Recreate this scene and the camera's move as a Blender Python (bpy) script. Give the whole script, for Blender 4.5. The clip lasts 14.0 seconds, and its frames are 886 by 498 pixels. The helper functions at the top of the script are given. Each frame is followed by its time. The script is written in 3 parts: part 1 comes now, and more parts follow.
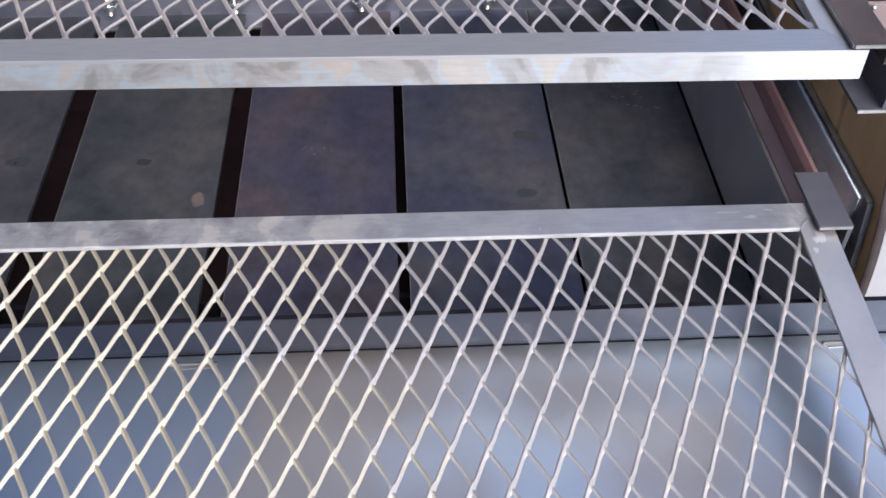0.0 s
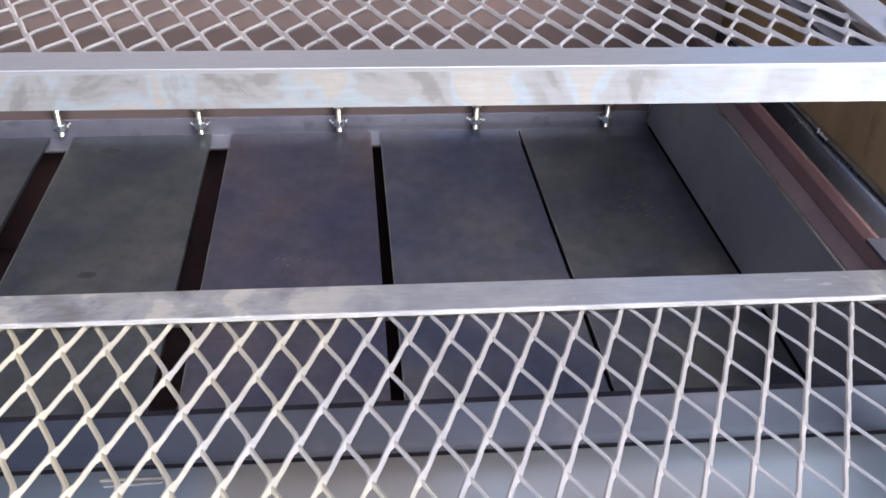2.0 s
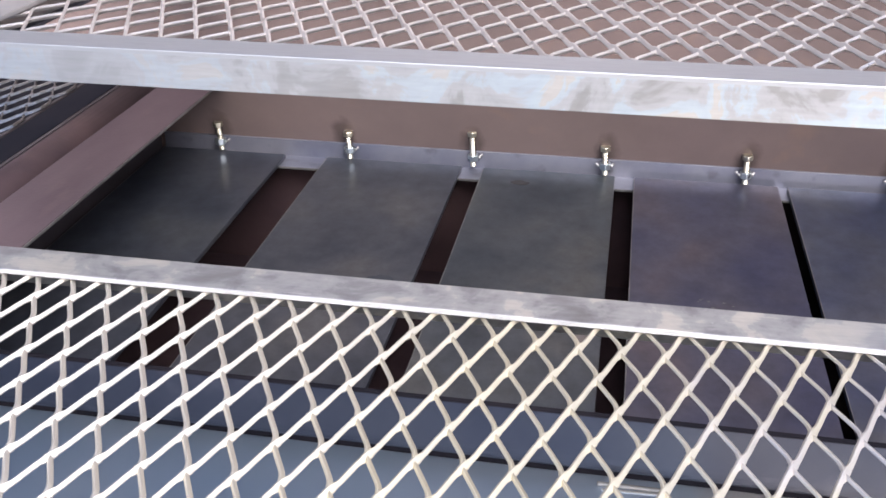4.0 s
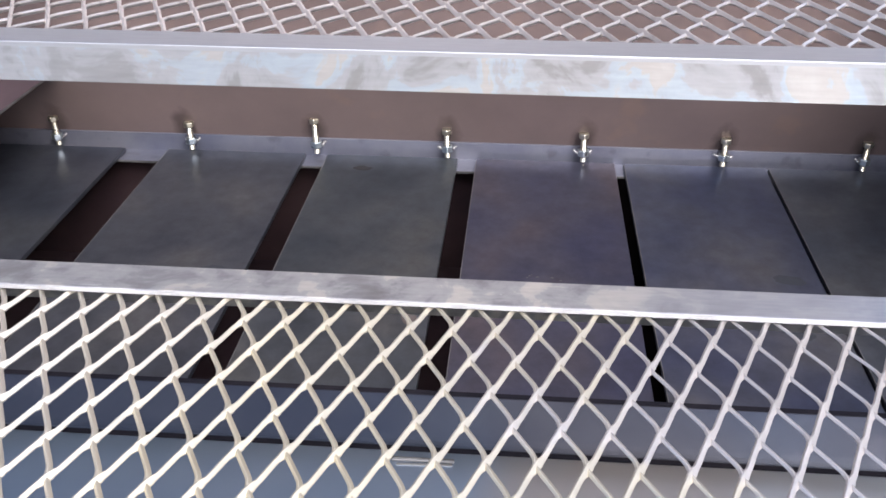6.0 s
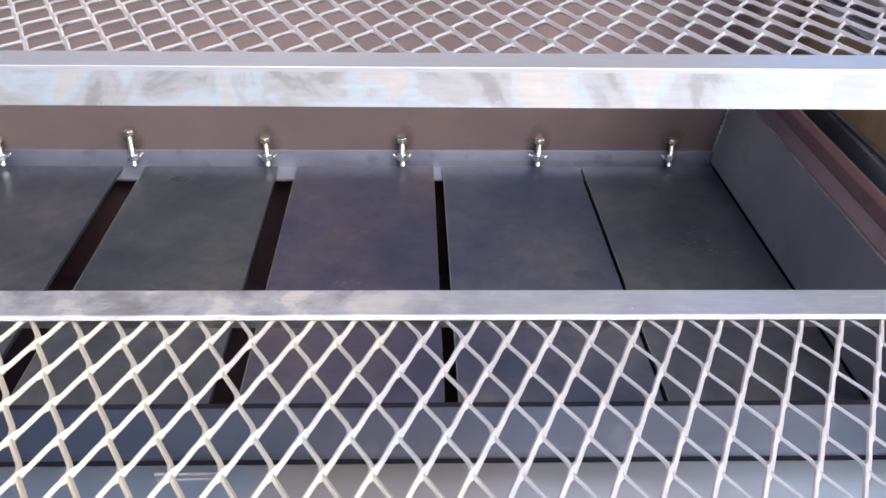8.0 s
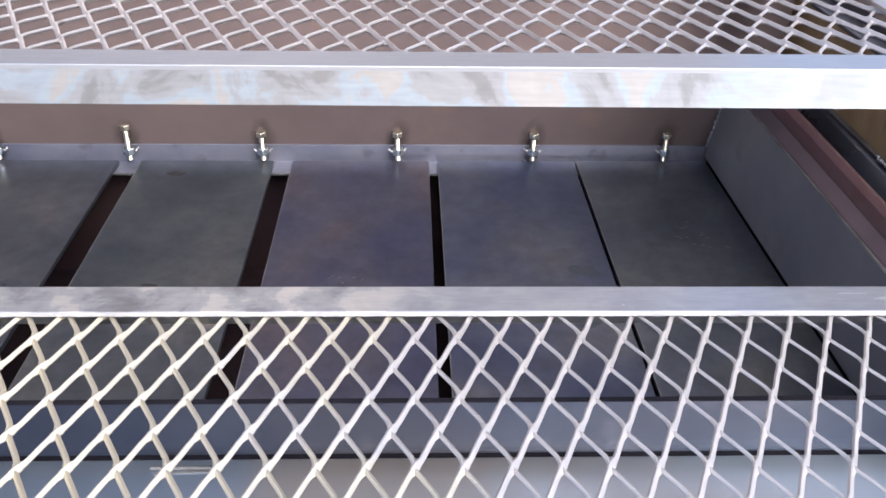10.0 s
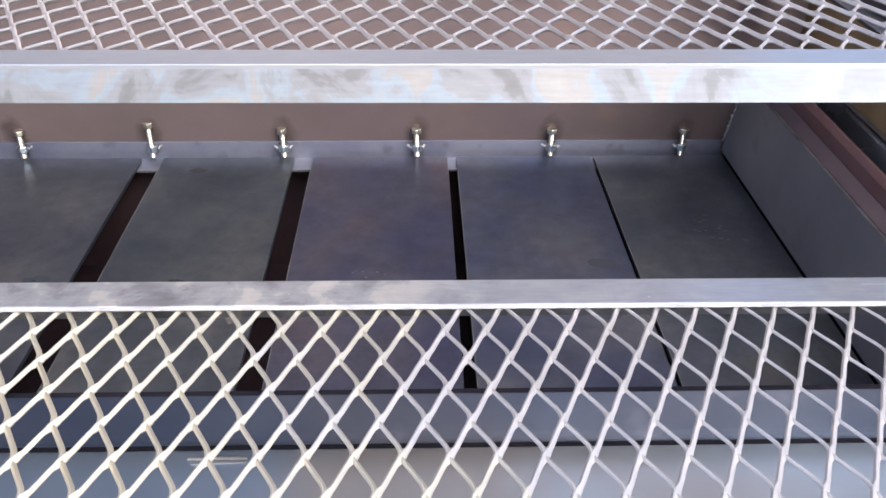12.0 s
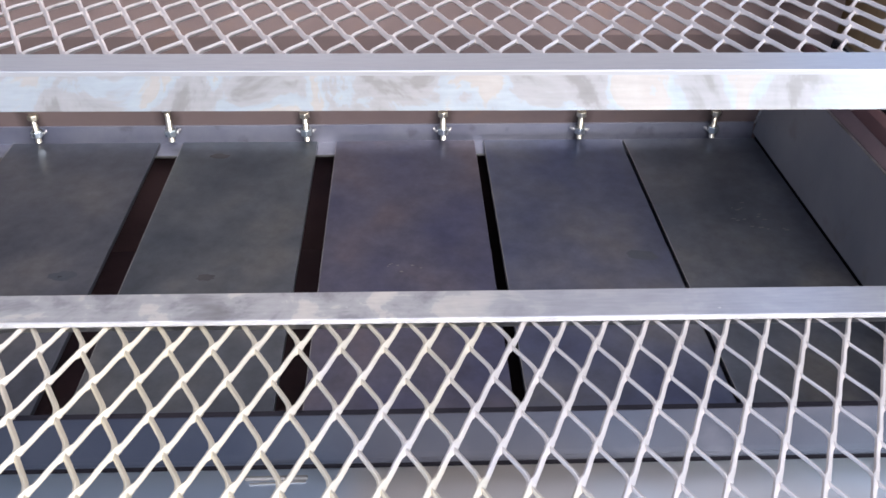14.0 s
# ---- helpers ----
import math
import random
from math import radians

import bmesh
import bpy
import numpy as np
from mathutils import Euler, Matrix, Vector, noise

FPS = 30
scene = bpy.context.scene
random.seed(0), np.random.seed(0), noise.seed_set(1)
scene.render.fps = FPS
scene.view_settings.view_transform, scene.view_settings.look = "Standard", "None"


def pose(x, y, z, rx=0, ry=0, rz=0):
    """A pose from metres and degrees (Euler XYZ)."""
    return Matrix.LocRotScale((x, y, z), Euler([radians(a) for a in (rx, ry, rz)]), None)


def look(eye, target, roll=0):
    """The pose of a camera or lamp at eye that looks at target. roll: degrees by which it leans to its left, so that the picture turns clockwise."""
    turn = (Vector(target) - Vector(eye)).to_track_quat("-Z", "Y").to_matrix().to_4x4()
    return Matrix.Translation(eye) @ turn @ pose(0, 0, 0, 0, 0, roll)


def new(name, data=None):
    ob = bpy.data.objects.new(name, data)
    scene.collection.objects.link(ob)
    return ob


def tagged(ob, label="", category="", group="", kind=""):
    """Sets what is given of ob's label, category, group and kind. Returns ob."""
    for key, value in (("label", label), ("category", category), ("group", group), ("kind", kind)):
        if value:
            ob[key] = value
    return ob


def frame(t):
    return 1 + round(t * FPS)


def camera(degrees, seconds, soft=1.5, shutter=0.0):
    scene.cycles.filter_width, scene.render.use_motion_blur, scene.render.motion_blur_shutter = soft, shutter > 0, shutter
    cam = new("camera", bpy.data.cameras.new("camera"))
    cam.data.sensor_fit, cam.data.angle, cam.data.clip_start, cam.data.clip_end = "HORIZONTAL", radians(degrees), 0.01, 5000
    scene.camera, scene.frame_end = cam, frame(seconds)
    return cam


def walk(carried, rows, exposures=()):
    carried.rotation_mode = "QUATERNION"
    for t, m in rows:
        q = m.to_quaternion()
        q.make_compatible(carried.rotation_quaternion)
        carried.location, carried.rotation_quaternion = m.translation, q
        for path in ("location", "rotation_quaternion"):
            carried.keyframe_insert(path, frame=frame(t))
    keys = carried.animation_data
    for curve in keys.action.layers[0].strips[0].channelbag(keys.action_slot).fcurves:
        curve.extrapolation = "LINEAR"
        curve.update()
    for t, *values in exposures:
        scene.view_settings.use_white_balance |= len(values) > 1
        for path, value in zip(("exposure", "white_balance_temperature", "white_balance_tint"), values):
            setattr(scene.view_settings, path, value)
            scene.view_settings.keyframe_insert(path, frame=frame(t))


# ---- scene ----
cam = camera(48.15, 14.0, soft=1.65)
PATH = [
    (0.0, pose(-0.0102, -1.0474, 0.6400, 45.14, -0.69, -3.04)),
    (0.5, pose(-0.0131, -1.0474, 0.6366, 45.78, -1.87, -2.65)),
    (1.0, pose(-0.0155, -1.0407, 0.6246, 47.76, -3.98, -2.23)),
    (1.5, pose(-0.0359, -1.0271, 0.5521, 49.27, -3.24, -4.13)),
    (2.0, pose(-0.0357, -0.9994, 0.4771, 57.82, -1.44, -5.37)),
    (4.5, pose(-0.1966, -1.0227, 0.4418, 62.10, 0.91, 12.90)),
    (5.0, pose(-0.1932, -1.0196, 0.4382, 61.70, 1.22, 13.17)),
    (5.5, pose(-0.1618, -1.0213, 0.4403, 61.55, 0.23, 8.43)),
    (6.0, pose(-0.1126, -1.0156, 0.4392, 61.49, 0.07, 4.85)),
    (6.5, pose(-0.0754, -1.0108, 0.4404, 61.24, -0.36, 1.49)),
    (7.0, pose(-0.0533, -1.0104, 0.4417, 61.31, -0.85, -0.91)),
    (7.5, pose(-0.0359, -1.0160, 0.4439, 61.70, -0.78, -1.57)),
    (10.0, pose(-0.0315, -1.0222, 0.4521, 61.13, -0.89, -1.71)),
    (10.5, pose(-0.0351, -1.0242, 0.4477, 61.28, -1.00, -1.82)),
    (11.0, pose(-0.0400, -1.0246, 0.4506, 61.07, -1.07, -1.80)),
    (11.5, pose(-0.0420, -1.0273, 0.4526, 61.16, -0.82, -1.56)),
    (12.0, pose(-0.0436, -1.0324, 0.4567, 60.87, -0.34, -1.43)),
    (12.5, pose(-0.0591, -1.0368, 0.4666, 59.99, -0.49, -2.46)),
    (13.0, pose(-0.0785, -1.0403, 0.4796, 58.98, -1.11, -3.72)),
    (13.5, pose(-0.0970, -1.0291, 0.4785, 58.77, -1.73, -4.43)),
    (14.0, pose(-0.0865, -0.9966, 0.4703, 58.56, -0.53, -2.15)),
]
EXPOSURES = [(0.0, 1.34, 5630, 14), (1.0, 1.34, 5630, 14), (2.0, 1.58, 5600, 14), (4.5, 1.86, 5680, 14), (5.5, 1.70, 5640, 14), (7.5, 1.86, 5580, 14), (14.0, 1.80, 5560, 14)]
walk(cam, PATH, EXPOSURES)

# ---------------------------------------------------------------- light
SUN_EL, SUN_AZ = 46.0, 154.0
world = bpy.data.worlds.new("sky")
scene.world = world
world.use_nodes = True
wn = world.node_tree.nodes
wl = world.node_tree.links
sky = wn.new("ShaderNodeTexSky")
sky.sky_type = "NISHITA"
sky.sun_disc = False
sky.sun_elevation = radians(SUN_EL)
sky.sun_rotation = radians(SUN_AZ)
sky.air_density, sky.dust_density, sky.ozone_density = 0.8, 7.0, 0.7
wl.new(sky.outputs[0], wn["Background"].inputs[0])
wn["Background"].inputs[1].default_value = 0.15
sun = new("sun", bpy.data.lights.new("sun", "SUN"))
sun.data.energy = 2.3
sun.data.angle = radians(45)
sun.data.color = (1.0, 0.955, 0.855)
sun_dir = Vector((math.sin(radians(SUN_AZ)) * math.cos(radians(SUN_EL)), math.cos(radians(SUN_AZ)) * math.cos(radians(SUN_EL)), math.sin(radians(SUN_EL))))
sun.matrix_world = look(sun_dir * 5, (0, 0, 0))


# ---------------------------------------------------------------- materials
def steel(name, base, base2, rough, metal, scale=6.0, spot=None, spot_amount=0.0, bump=0.08, grain=260.0, rough_var=0.15, stretch=(1, 1, 1), spec=0.5):
    """Rolled steel: two tones in soft clouds, dark or rusty spots, uneven gloss and a fine grain."""
    m = bpy.data.materials.new(name)
    m.use_nodes = True
    n, l = m.node_tree.nodes, m.node_tree.links
    b = n["Principled BSDF"]
    tc = n.new("ShaderNodeTexCoord")
    mp = n.new("ShaderNodeMapping")
    mp.inputs["Scale"].default_value = stretch
    info = n.new("ShaderNodeObjectInfo")
    add = n.new("ShaderNodeVectorMath")
    add.operation = "MULTIPLY_ADD"
    add.inputs[1].default_value = (1, 1, 1)
    off = n.new("ShaderNodeVectorMath")
    off.operation = "SCALE"
    off.inputs[0].default_value = (3.1, 5.7, 2.3)
    l.new(info.outputs["Random"], off.inputs["Scale"])
    l.new(tc.outputs["Object"], mp.inputs[0])
    l.new(mp.outputs[0], add.inputs[0])
    l.new(off.outputs[0], add.inputs[2])
    cl = n.new("ShaderNodeTexNoise")
    cl.inputs["Scale"].default_value = scale
    cl.inputs["Detail"].default_value = 5
    cl.inputs["Roughness"].default_value = 0.6
    l.new(add.outputs[0], cl.inputs["Vector"])
    ramp = n.new("ShaderNodeValToRGB")
    ramp.color_ramp.elements[0].position, ramp.color_ramp.elements[1].position = 0.36, 0.64
    ramp.color_ramp.elements[0].color, ramp.color_ramp.elements[1].color = (*base, 1), (*base2, 1)
    l.new(cl.outputs[0], ramp.inputs[0])
    col = ramp.outputs[0]
    if spot:
        sp = n.new("ShaderNodeTexNoise")
        sp.inputs["Scale"].default_value = scale * 4.3
        sp.inputs["Detail"].default_value = 6
        l.new(add.outputs[0], sp.inputs["Vector"])
        sr = n.new("ShaderNodeValToRGB")
        sr.color_ramp.elements[0].position, sr.color_ramp.elements[1].position = 0.6, 0.7
        l.new(sp.outputs[0], sr.inputs[0])
        mu = n.new("ShaderNodeMath")
        mu.operation = "MULTIPLY"
        mu.inputs[1].default_value = spot_amount
        l.new(sr.outputs[0], mu.inputs[0])
        mx = n.new("ShaderNodeMix")
        mx.data_type = "RGBA"
        mx.inputs["B"].default_value = (*spot, 1)
        l.new(mu.outputs[0], mx.inputs["Factor"])
        l.new(col, mx.inputs["A"])
        col = mx.outputs["Result"]
    l.new(col, b.inputs["Base Color"])
    b.inputs["Metallic"].default_value = metal
    b.inputs["Specular IOR Level"].default_value = spec
    rr = n.new("ShaderNodeMapRange")
    rr.inputs["To Min"].default_value = max(rough - rough_var, 0.05)
    rr.inputs["To Max"].default_value = min(rough + rough_var, 1)
    rn = n.new("ShaderNodeTexNoise")
    rn.inputs["Scale"].default_value = scale * 2.1
    rn.inputs["Detail"].default_value = 4
    l.new(add.outputs[0], rn.inputs["Vector"])
    l.new(rn.outputs[0], rr.inputs["Value"])
    l.new(rr.outputs[0], b.inputs["Roughness"])
    if bump:
        gr = n.new("ShaderNodeTexNoise")
        gr.inputs["Scale"].default_value = grain
        gr.inputs["Detail"].default_value = 3
        l.new(tc.outputs["Object"], gr.inputs["Vector"])
        bp = n.new("ShaderNodeBump")
        bp.inputs["Strength"].default_value = bump
        bp.inputs["Distance"].default_value = 0.002
        l.new(gr.outputs[0], bp.inputs["Height"])
        l.new(bp.outputs[0], b.inputs["Normal"])
    return m


M_WALL = steel("brown_scale_wall", (0.112, 0.083, 0.075), (0.145, 0.106, 0.095), 0.55, 0.25, 5.0, (0.24, 0.14, 0.08), 0.15, 0.06)
M_SIDE = steel("dark_side_wall", (0.195, 0.196, 0.204), (0.27, 0.263, 0.257), 0.38, 0.45, 5.0, (0.14, 0.10, 0.07), 0.3, 0.05)
M_RUNNER = steel("reddish_runner", (0.15, 0.086, 0.084), (0.25, 0.15, 0.14), 0.42, 0.5, 8.0, (0.15, 0.075, 0.06), 0.45, 0.06, stretch=(1, 0.35, 1))
M_ANGLE = steel("blue_grey_angle", (0.118, 0.123, 0.158), (0.178, 0.178, 0.202), 0.4, 0.7, 9.0, (0.08, 0.08, 0.09), 0.5, 0.05)
M_RAIL = steel("bare_rack_rail", (0.42, 0.41, 0.42), (0.66, 0.65, 0.64), 0.28, 0.85, 14.0, (0.30, 0.27, 0.26), 0.7, 0.04, 40.0)
def patchy(m, stops, scale, stretch, tint=0.0, grain=55.0, depth=0.12):
    """Gives a steel heat-tinted patches with fairly crisp, cloudy edges."""
    n, l = m.node_tree.nodes, m.node_tree.links
    tc = n.new("ShaderNodeTexCoord")
    mp = n.new("ShaderNodeMapping")
    mp.inputs["Scale"].default_value = stretch
    no = n.new("ShaderNodeTexNoise")
    no.inputs["Scale"].default_value = scale
    no.inputs["Detail"].default_value = 3
    no.inputs["Roughness"].default_value = 0.5
    ra = n.new("ShaderNodeValToRGB")
    ra.color_ramp.interpolation = "B_SPLINE"
    ra.color_ramp.elements[0].position, ra.color_ramp.elements[0].color = stops[0][0], (*stops[0][1], 1)
    ra.color_ramp.elements[1].position, ra.color_ramp.elements[1].color = stops[-1][0], (*stops[-1][1], 1)
    for p, c in stops[1:-1]:
        ra.color_ramp.elements.new(p).color = (*c, 1)
    info = n.new("ShaderNodeObjectInfo")
    sc = n.new("ShaderNodeVectorMath")
    sc.operation = "SCALE"
    sc.inputs[0].default_value = (9.1, 4.3, 6.7)
    ad = n.new("ShaderNodeVectorMath")
    l.new(info.outputs["Random"], sc.inputs["Scale"])
    l.new(tc.outputs["Object"], mp.inputs[0])
    l.new(mp.outputs[0], ad.inputs[0])
    l.new(sc.outputs[0], ad.inputs[1])
    l.new(ad.outputs[0], no.inputs["Vector"])
    l.new(no.outputs[0], ra.inputs[0])
    tone = n.new("ShaderNodeValToRGB")
    tone.color_ramp.elements[0].color = (0.93, 1.0, 0.97, 1)
    tone.color_ramp.elements[1].color = (0.97, 0.97, 1.07, 1)
    tone.color_ramp.elements.new(0.5).color = (1.07, 0.96, 0.98, 1)
    mul = n.new("ShaderNodeMix")
    mul.data_type = "RGBA"
    mul.blend_type = "MULTIPLY"
    mul.inputs["Factor"].default_value = tint
    l.new(info.outputs["Random"], tone.inputs[0])
    l.new(ra.outputs[0], mul.inputs["A"])
    l.new(tone.outputs[0], mul.inputs["B"])
    fine = n.new("ShaderNodeTexNoise")
    fine.inputs["Scale"].default_value = grain
    fine.inputs["Detail"].default_value = 5
    fine.inputs["Roughness"].default_value = 0.65
    span = n.new("ShaderNodeMapRange")
    span.inputs["From Min"].default_value, span.inputs["From Max"].default_value = 0.3, 0.7
    span.inputs["To Min"].default_value, span.inputs["To Max"].default_value = 1 - depth, 1 + depth
    sca = n.new("ShaderNodeVectorMath")
    sca.operation = "SCALE"
    l.new(ad.outputs[0], fine.inputs["Vector"])
    l.new(fine.outputs[0], span.inputs["Value"])
    l.new(mul.outputs["Result"], sca.inputs[0])
    l.new(span.outputs[0], sca.inputs["Scale"])
    l.new(sca.outputs[0], n["Principled BSDF"].inputs["Base Color"])
    return m


def even_gloss(m, rough):
    """One gloss all over, for ground and wiped faces."""
    b = m.node_tree.nodes["Principled BSDF"]
    m.node_tree.links.remove(b.inputs["Roughness"].links[0])
    b.inputs["Roughness"].default_value = rough


def scraped(m, stops, plain, bands, scale, streak=0.1, below=None):
    """Scraped bare steel: crisp-edged cloudy patches that thin out along the bar, and fine lengthwise brushing."""
    n, l = m.node_tree.nodes, m.node_tree.links
    tc = n.new("ShaderNodeTexCoord")
    se = n.new("ShaderNodeSeparateXYZ")
    l.new(tc.outputs["Object"], se.inputs[0])
    no = n.new("ShaderNodeTexNoise")
    no.inputs["Scale"].default_value = scale
    no.inputs["Detail"].default_value = 5
    no.inputs["Roughness"].default_value = 0.58
    no.inputs["Distortion"].default_value = 0.5
    l.new(tc.outputs["Object"], no.inputs["Vector"])
    ra = n.new("ShaderNodeValToRGB")
    ra.color_ramp.elements[0].position, ra.color_ramp.elements[0].color = stops[0][0], (*stops[0][1], 1)
    ra.color_ramp.elements[1].position, ra.color_ramp.elements[1].color = stops[-1][0], (*stops[-1][1], 1)
    for p, c in stops[1:-1]:
        ra.color_ramp.elements.new(p).color = (*c, 1)
    l.new(no.outputs[0], ra.inputs[0])
    mr = n.new("ShaderNodeMapRange")
    mr.inputs["From Min"].default_value, mr.inputs["From Max"].default_value = -0.47, 0.47
    l.new(se.outputs[0], mr.inputs["Value"])
    am = n.new("ShaderNodeValToRGB")
    am.color_ramp.elements[0].position, am.color_ramp.elements[0].color = bands[0][0], (bands[0][1],) * 3 + (1,)
    am.color_ramp.elements[1].position, am.color_ramp.elements[1].color = bands[-1][0], (bands[-1][1],) * 3 + (1,)
    for p, c in bands[1:-1]:
        am.color_ramp.elements.new(p).color = (c, c, c, 1)
    l.new(mr.outputs[0], am.inputs[0])
    mx = n.new("ShaderNodeMix")
    mx.data_type = "RGBA"
    mx.inputs["A"].default_value = (*plain, 1)
    amount = am.outputs[0]
    if below is not None:
        gate = n.new("ShaderNodeMath")
        gate.operation = "LESS_THAN"
        gate.inputs[1].default_value = below
        cut = n.new("ShaderNodeMath")
        cut.operation = "MULTIPLY"
        l.new(se.outputs[2], gate.inputs[0])
        l.new(gate.outputs[0], cut.inputs[0])
        l.new(amount, cut.inputs[1])
        amount = cut.outputs[0]
    l.new(amount, mx.inputs["Factor"])
    l.new(ra.outputs[0], mx.inputs["B"])
    mp = n.new("ShaderNodeMapping")
    mp.inputs["Scale"].default_value = (0.12, 1, 1)
    l.new(tc.outputs["Object"], mp.inputs[0])
    br = n.new("ShaderNodeTexNoise")
    br.inputs["Scale"].default_value = 420
    br.inputs["Detail"].default_value = 4
    l.new(mp.outputs[0], br.inputs["Vector"])
    sp = n.new("ShaderNodeMapRange")
    sp.inputs["From Min"].default_value, sp.inputs["From Max"].default_value = 0.3, 0.7
    sp.inputs["To Min"].default_value, sp.inputs["To Max"].default_value = 1 - streak, 1 + streak
    sc = n.new("ShaderNodeVectorMath")
    sc.operation = "SCALE"
    l.new(br.outputs[0], sp.inputs["Value"])
    l.new(mx.outputs["Result"], sc.inputs[0])
    l.new(sp.outputs[0], sc.inputs["Scale"])
    l.new(sc.outputs[0], n["Principled BSDF"].inputs["Base Color"])


M_RAIL_SIDE = steel("plain_side_rail", (0.30, 0.29, 0.28), (0.37, 0.355, 0.34), 0.36, 0.8, 11.0, (0.26, 0.27, 0.30), 0.5, 0.04, 60.0)
M_RAIL_LOW = steel("worn_rack_rail", (0.36, 0.36, 0.37), (0.45, 0.45, 0.45), 0.33, 0.85, 14.0, None, 0, 0.04, 40.0)
scraped(M_RAIL, ((0.30, (0.180, 0.172, 0.168)), (0.415, (0.205, 0.201, 0.197)), (0.455, (0.254, 0.254, 0.254)), (0.50, (0.271, 0.271, 0.271)), (0.525, (0.275, 0.307, 0.332)), (0.565, (0.291, 0.324, 0.344)), (0.59, (0.316, 0.299, 0.275)), (0.70, (0.336, 0.324, 0.303))),
        (0.291, 0.295, 0.299), ((0.0, 0.75), (0.12, 0.35), (0.30, 0.7), (0.42, 1.0), (0.78, 1.0), (0.84, 0.5), (1.0, 0.25)), 22.0, 0.06, -0.0028)
scraped(M_RAIL_LOW, ((0.32, (0.20, 0.19, 0.185)), (0.42, (0.27, 0.265, 0.265)), (0.47, (0.345, 0.34, 0.33)), (0.55, (0.39, 0.385, 0.37)), (0.585, (0.50, 0.48, 0.43)), (0.70, (0.56, 0.53, 0.46))),
        (0.335, 0.34, 0.355), ((0.0, 0.8), (0.25, 0.75), (0.50, 1.0), (0.60, 0.8), (0.66, 0.2), (0.93, 0.12), (0.97, 0.9), (1.0, 1.0)), 30.0, 0.06)


def plate_steel(name, low, mid, high, drift=0.0):
    """Mill scale on one loose plate: three oxide tones in clouds; drift pushes the third tone to the rear."""
    m = steel(name, low, mid, 0.30, 0.70, 7.0, None, 0.0, 0.03, 35.0)
    patchy(m, ((0.33, low), (0.47, mid), (0.55, mid), (0.68, high)), 11.0, (1.0, 0.85, 1.0), 0.0, 60.0, 0.24)
    even_gloss(m, 0.29)
    if drift:
        n, l = m.node_tree.nodes, m.node_tree.links
        ramp = [q for q in n if q.bl_idname == "ShaderNodeValToRGB" and q.color_ramp.interpolation == "B_SPLINE"][0]
        old = ramp.inputs[0].links[0].from_socket
        tc = n.new("ShaderNodeTexCoord")
        se = n.new("ShaderNodeSeparateXYZ")
        ad = n.new("ShaderNodeMath")
        ad.operation = "MULTIPLY_ADD"
        ad.inputs[1].default_value = drift
        up = n.new("ShaderNodeMath")
        up.inputs[1].default_value = 0.21
        l.new(tc.outputs["Object"], se.inputs[0])
        l.new(se.outputs[1], up.inputs[0])
        l.new(up.outputs[0], ad.inputs[0])
        l.new(old, ad.inputs[2])
        l.new(ad.outputs[0], ramp.inputs[0])
    return m



even_gloss(M_RAIL, 0.42)
even_gloss(M_RAIL_LOW, 0.35)
PLATE_TONES = (
    plate_steel("blue_black_scale", (0.034, 0.038, 0.051), (0.053, 0.057, 0.069), (0.077, 0.079, 0.084)),
    plate_steel("green_grey_scale", (0.036, 0.041, 0.052), (0.057, 0.061, 0.071), (0.084, 0.084, 0.086)),
    plate_steel("ash_grey_scale", (0.036, 0.043, 0.052), (0.057, 0.063, 0.070), (0.086, 0.086, 0.083)),
    plate_steel("violet_scale", (0.040, 0.043, 0.076), (0.061, 0.060, 0.082), (0.084, 0.069, 0.075), 0.35),
    plate_steel("navy_scale", (0.036, 0.043, 0.078), (0.057, 0.063, 0.088), (0.086, 0.086, 0.092)),
    plate_steel("slate_scale", (0.048, 0.055, 0.069), (0.073, 0.078, 0.089), (0.115, 0.112, 0.104)),
)


def bolt_halos(m, first, pitch, z_mid):
    """Scorch and bolt shade put into a wall's colour, one mark every pitch metres."""
    n, l = m.node_tree.nodes, m.node_tree.links
    b = n["Principled BSDF"]
    old = b.inputs["Base Color"].links[0].from_socket
    tc = n.new("ShaderNodeTexCoord")
    se = n.new("ShaderNodeSeparateXYZ")
    l.new(tc.outputs["Object"], se.inputs[0])

    def op(kind, a, c=None):
        q = n.new("ShaderNodeMath")
        q.operation = kind
        for k, v in enumerate((a, c)):
            if v is None:
                continue
            if isinstance(v, (int, float)):
                q.inputs[k].default_value = v
            else:
                l.new(v, q.inputs[k])
        return q.outputs[0]

    dx = op("PINGPONG", op("SUBTRACT", se.outputs[0], first), pitch / 2)
    dz = op("MULTIPLY", op("SUBTRACT", se.outputs[2], z_mid), 0.55)
    dist = op("SQRT", op("ADD", op("MULTIPLY", dx, dx), op("MULTIPLY", dz, dz)))
    wob = n.new("ShaderNodeTexNoise")
    wob.inputs["Scale"].default_value = 70
    l.new(tc.outputs["Object"], wob.inputs["Vector"])
    dist = op("ADD", dist, op("MULTIPLY", op("SUBTRACT", wob.outputs[0], 0.5), 0.012))
    mr = n.new("ShaderNodeMapRange")
    mr.inputs["From Min"].default_value, mr.inputs["From Max"].default_value = 0.007, 0.016
    mr.inputs["To Min"].default_value, mr.inputs["To Max"].default_value = 0.75, 0.0
    l.new(dist, mr.inputs["Value"])
    mx = n.new("ShaderNodeMix")
    mx.data_type = "RGBA"
    mx.inputs["B"].default_value = (0.05, 0.035, 0.03, 1)
    l.new(mr.outputs[0], mx.inputs["Factor"])
    l.new(old, mx.inputs["A"])
    l.new(mx.outputs["Result"], b.inputs["Base Color"])


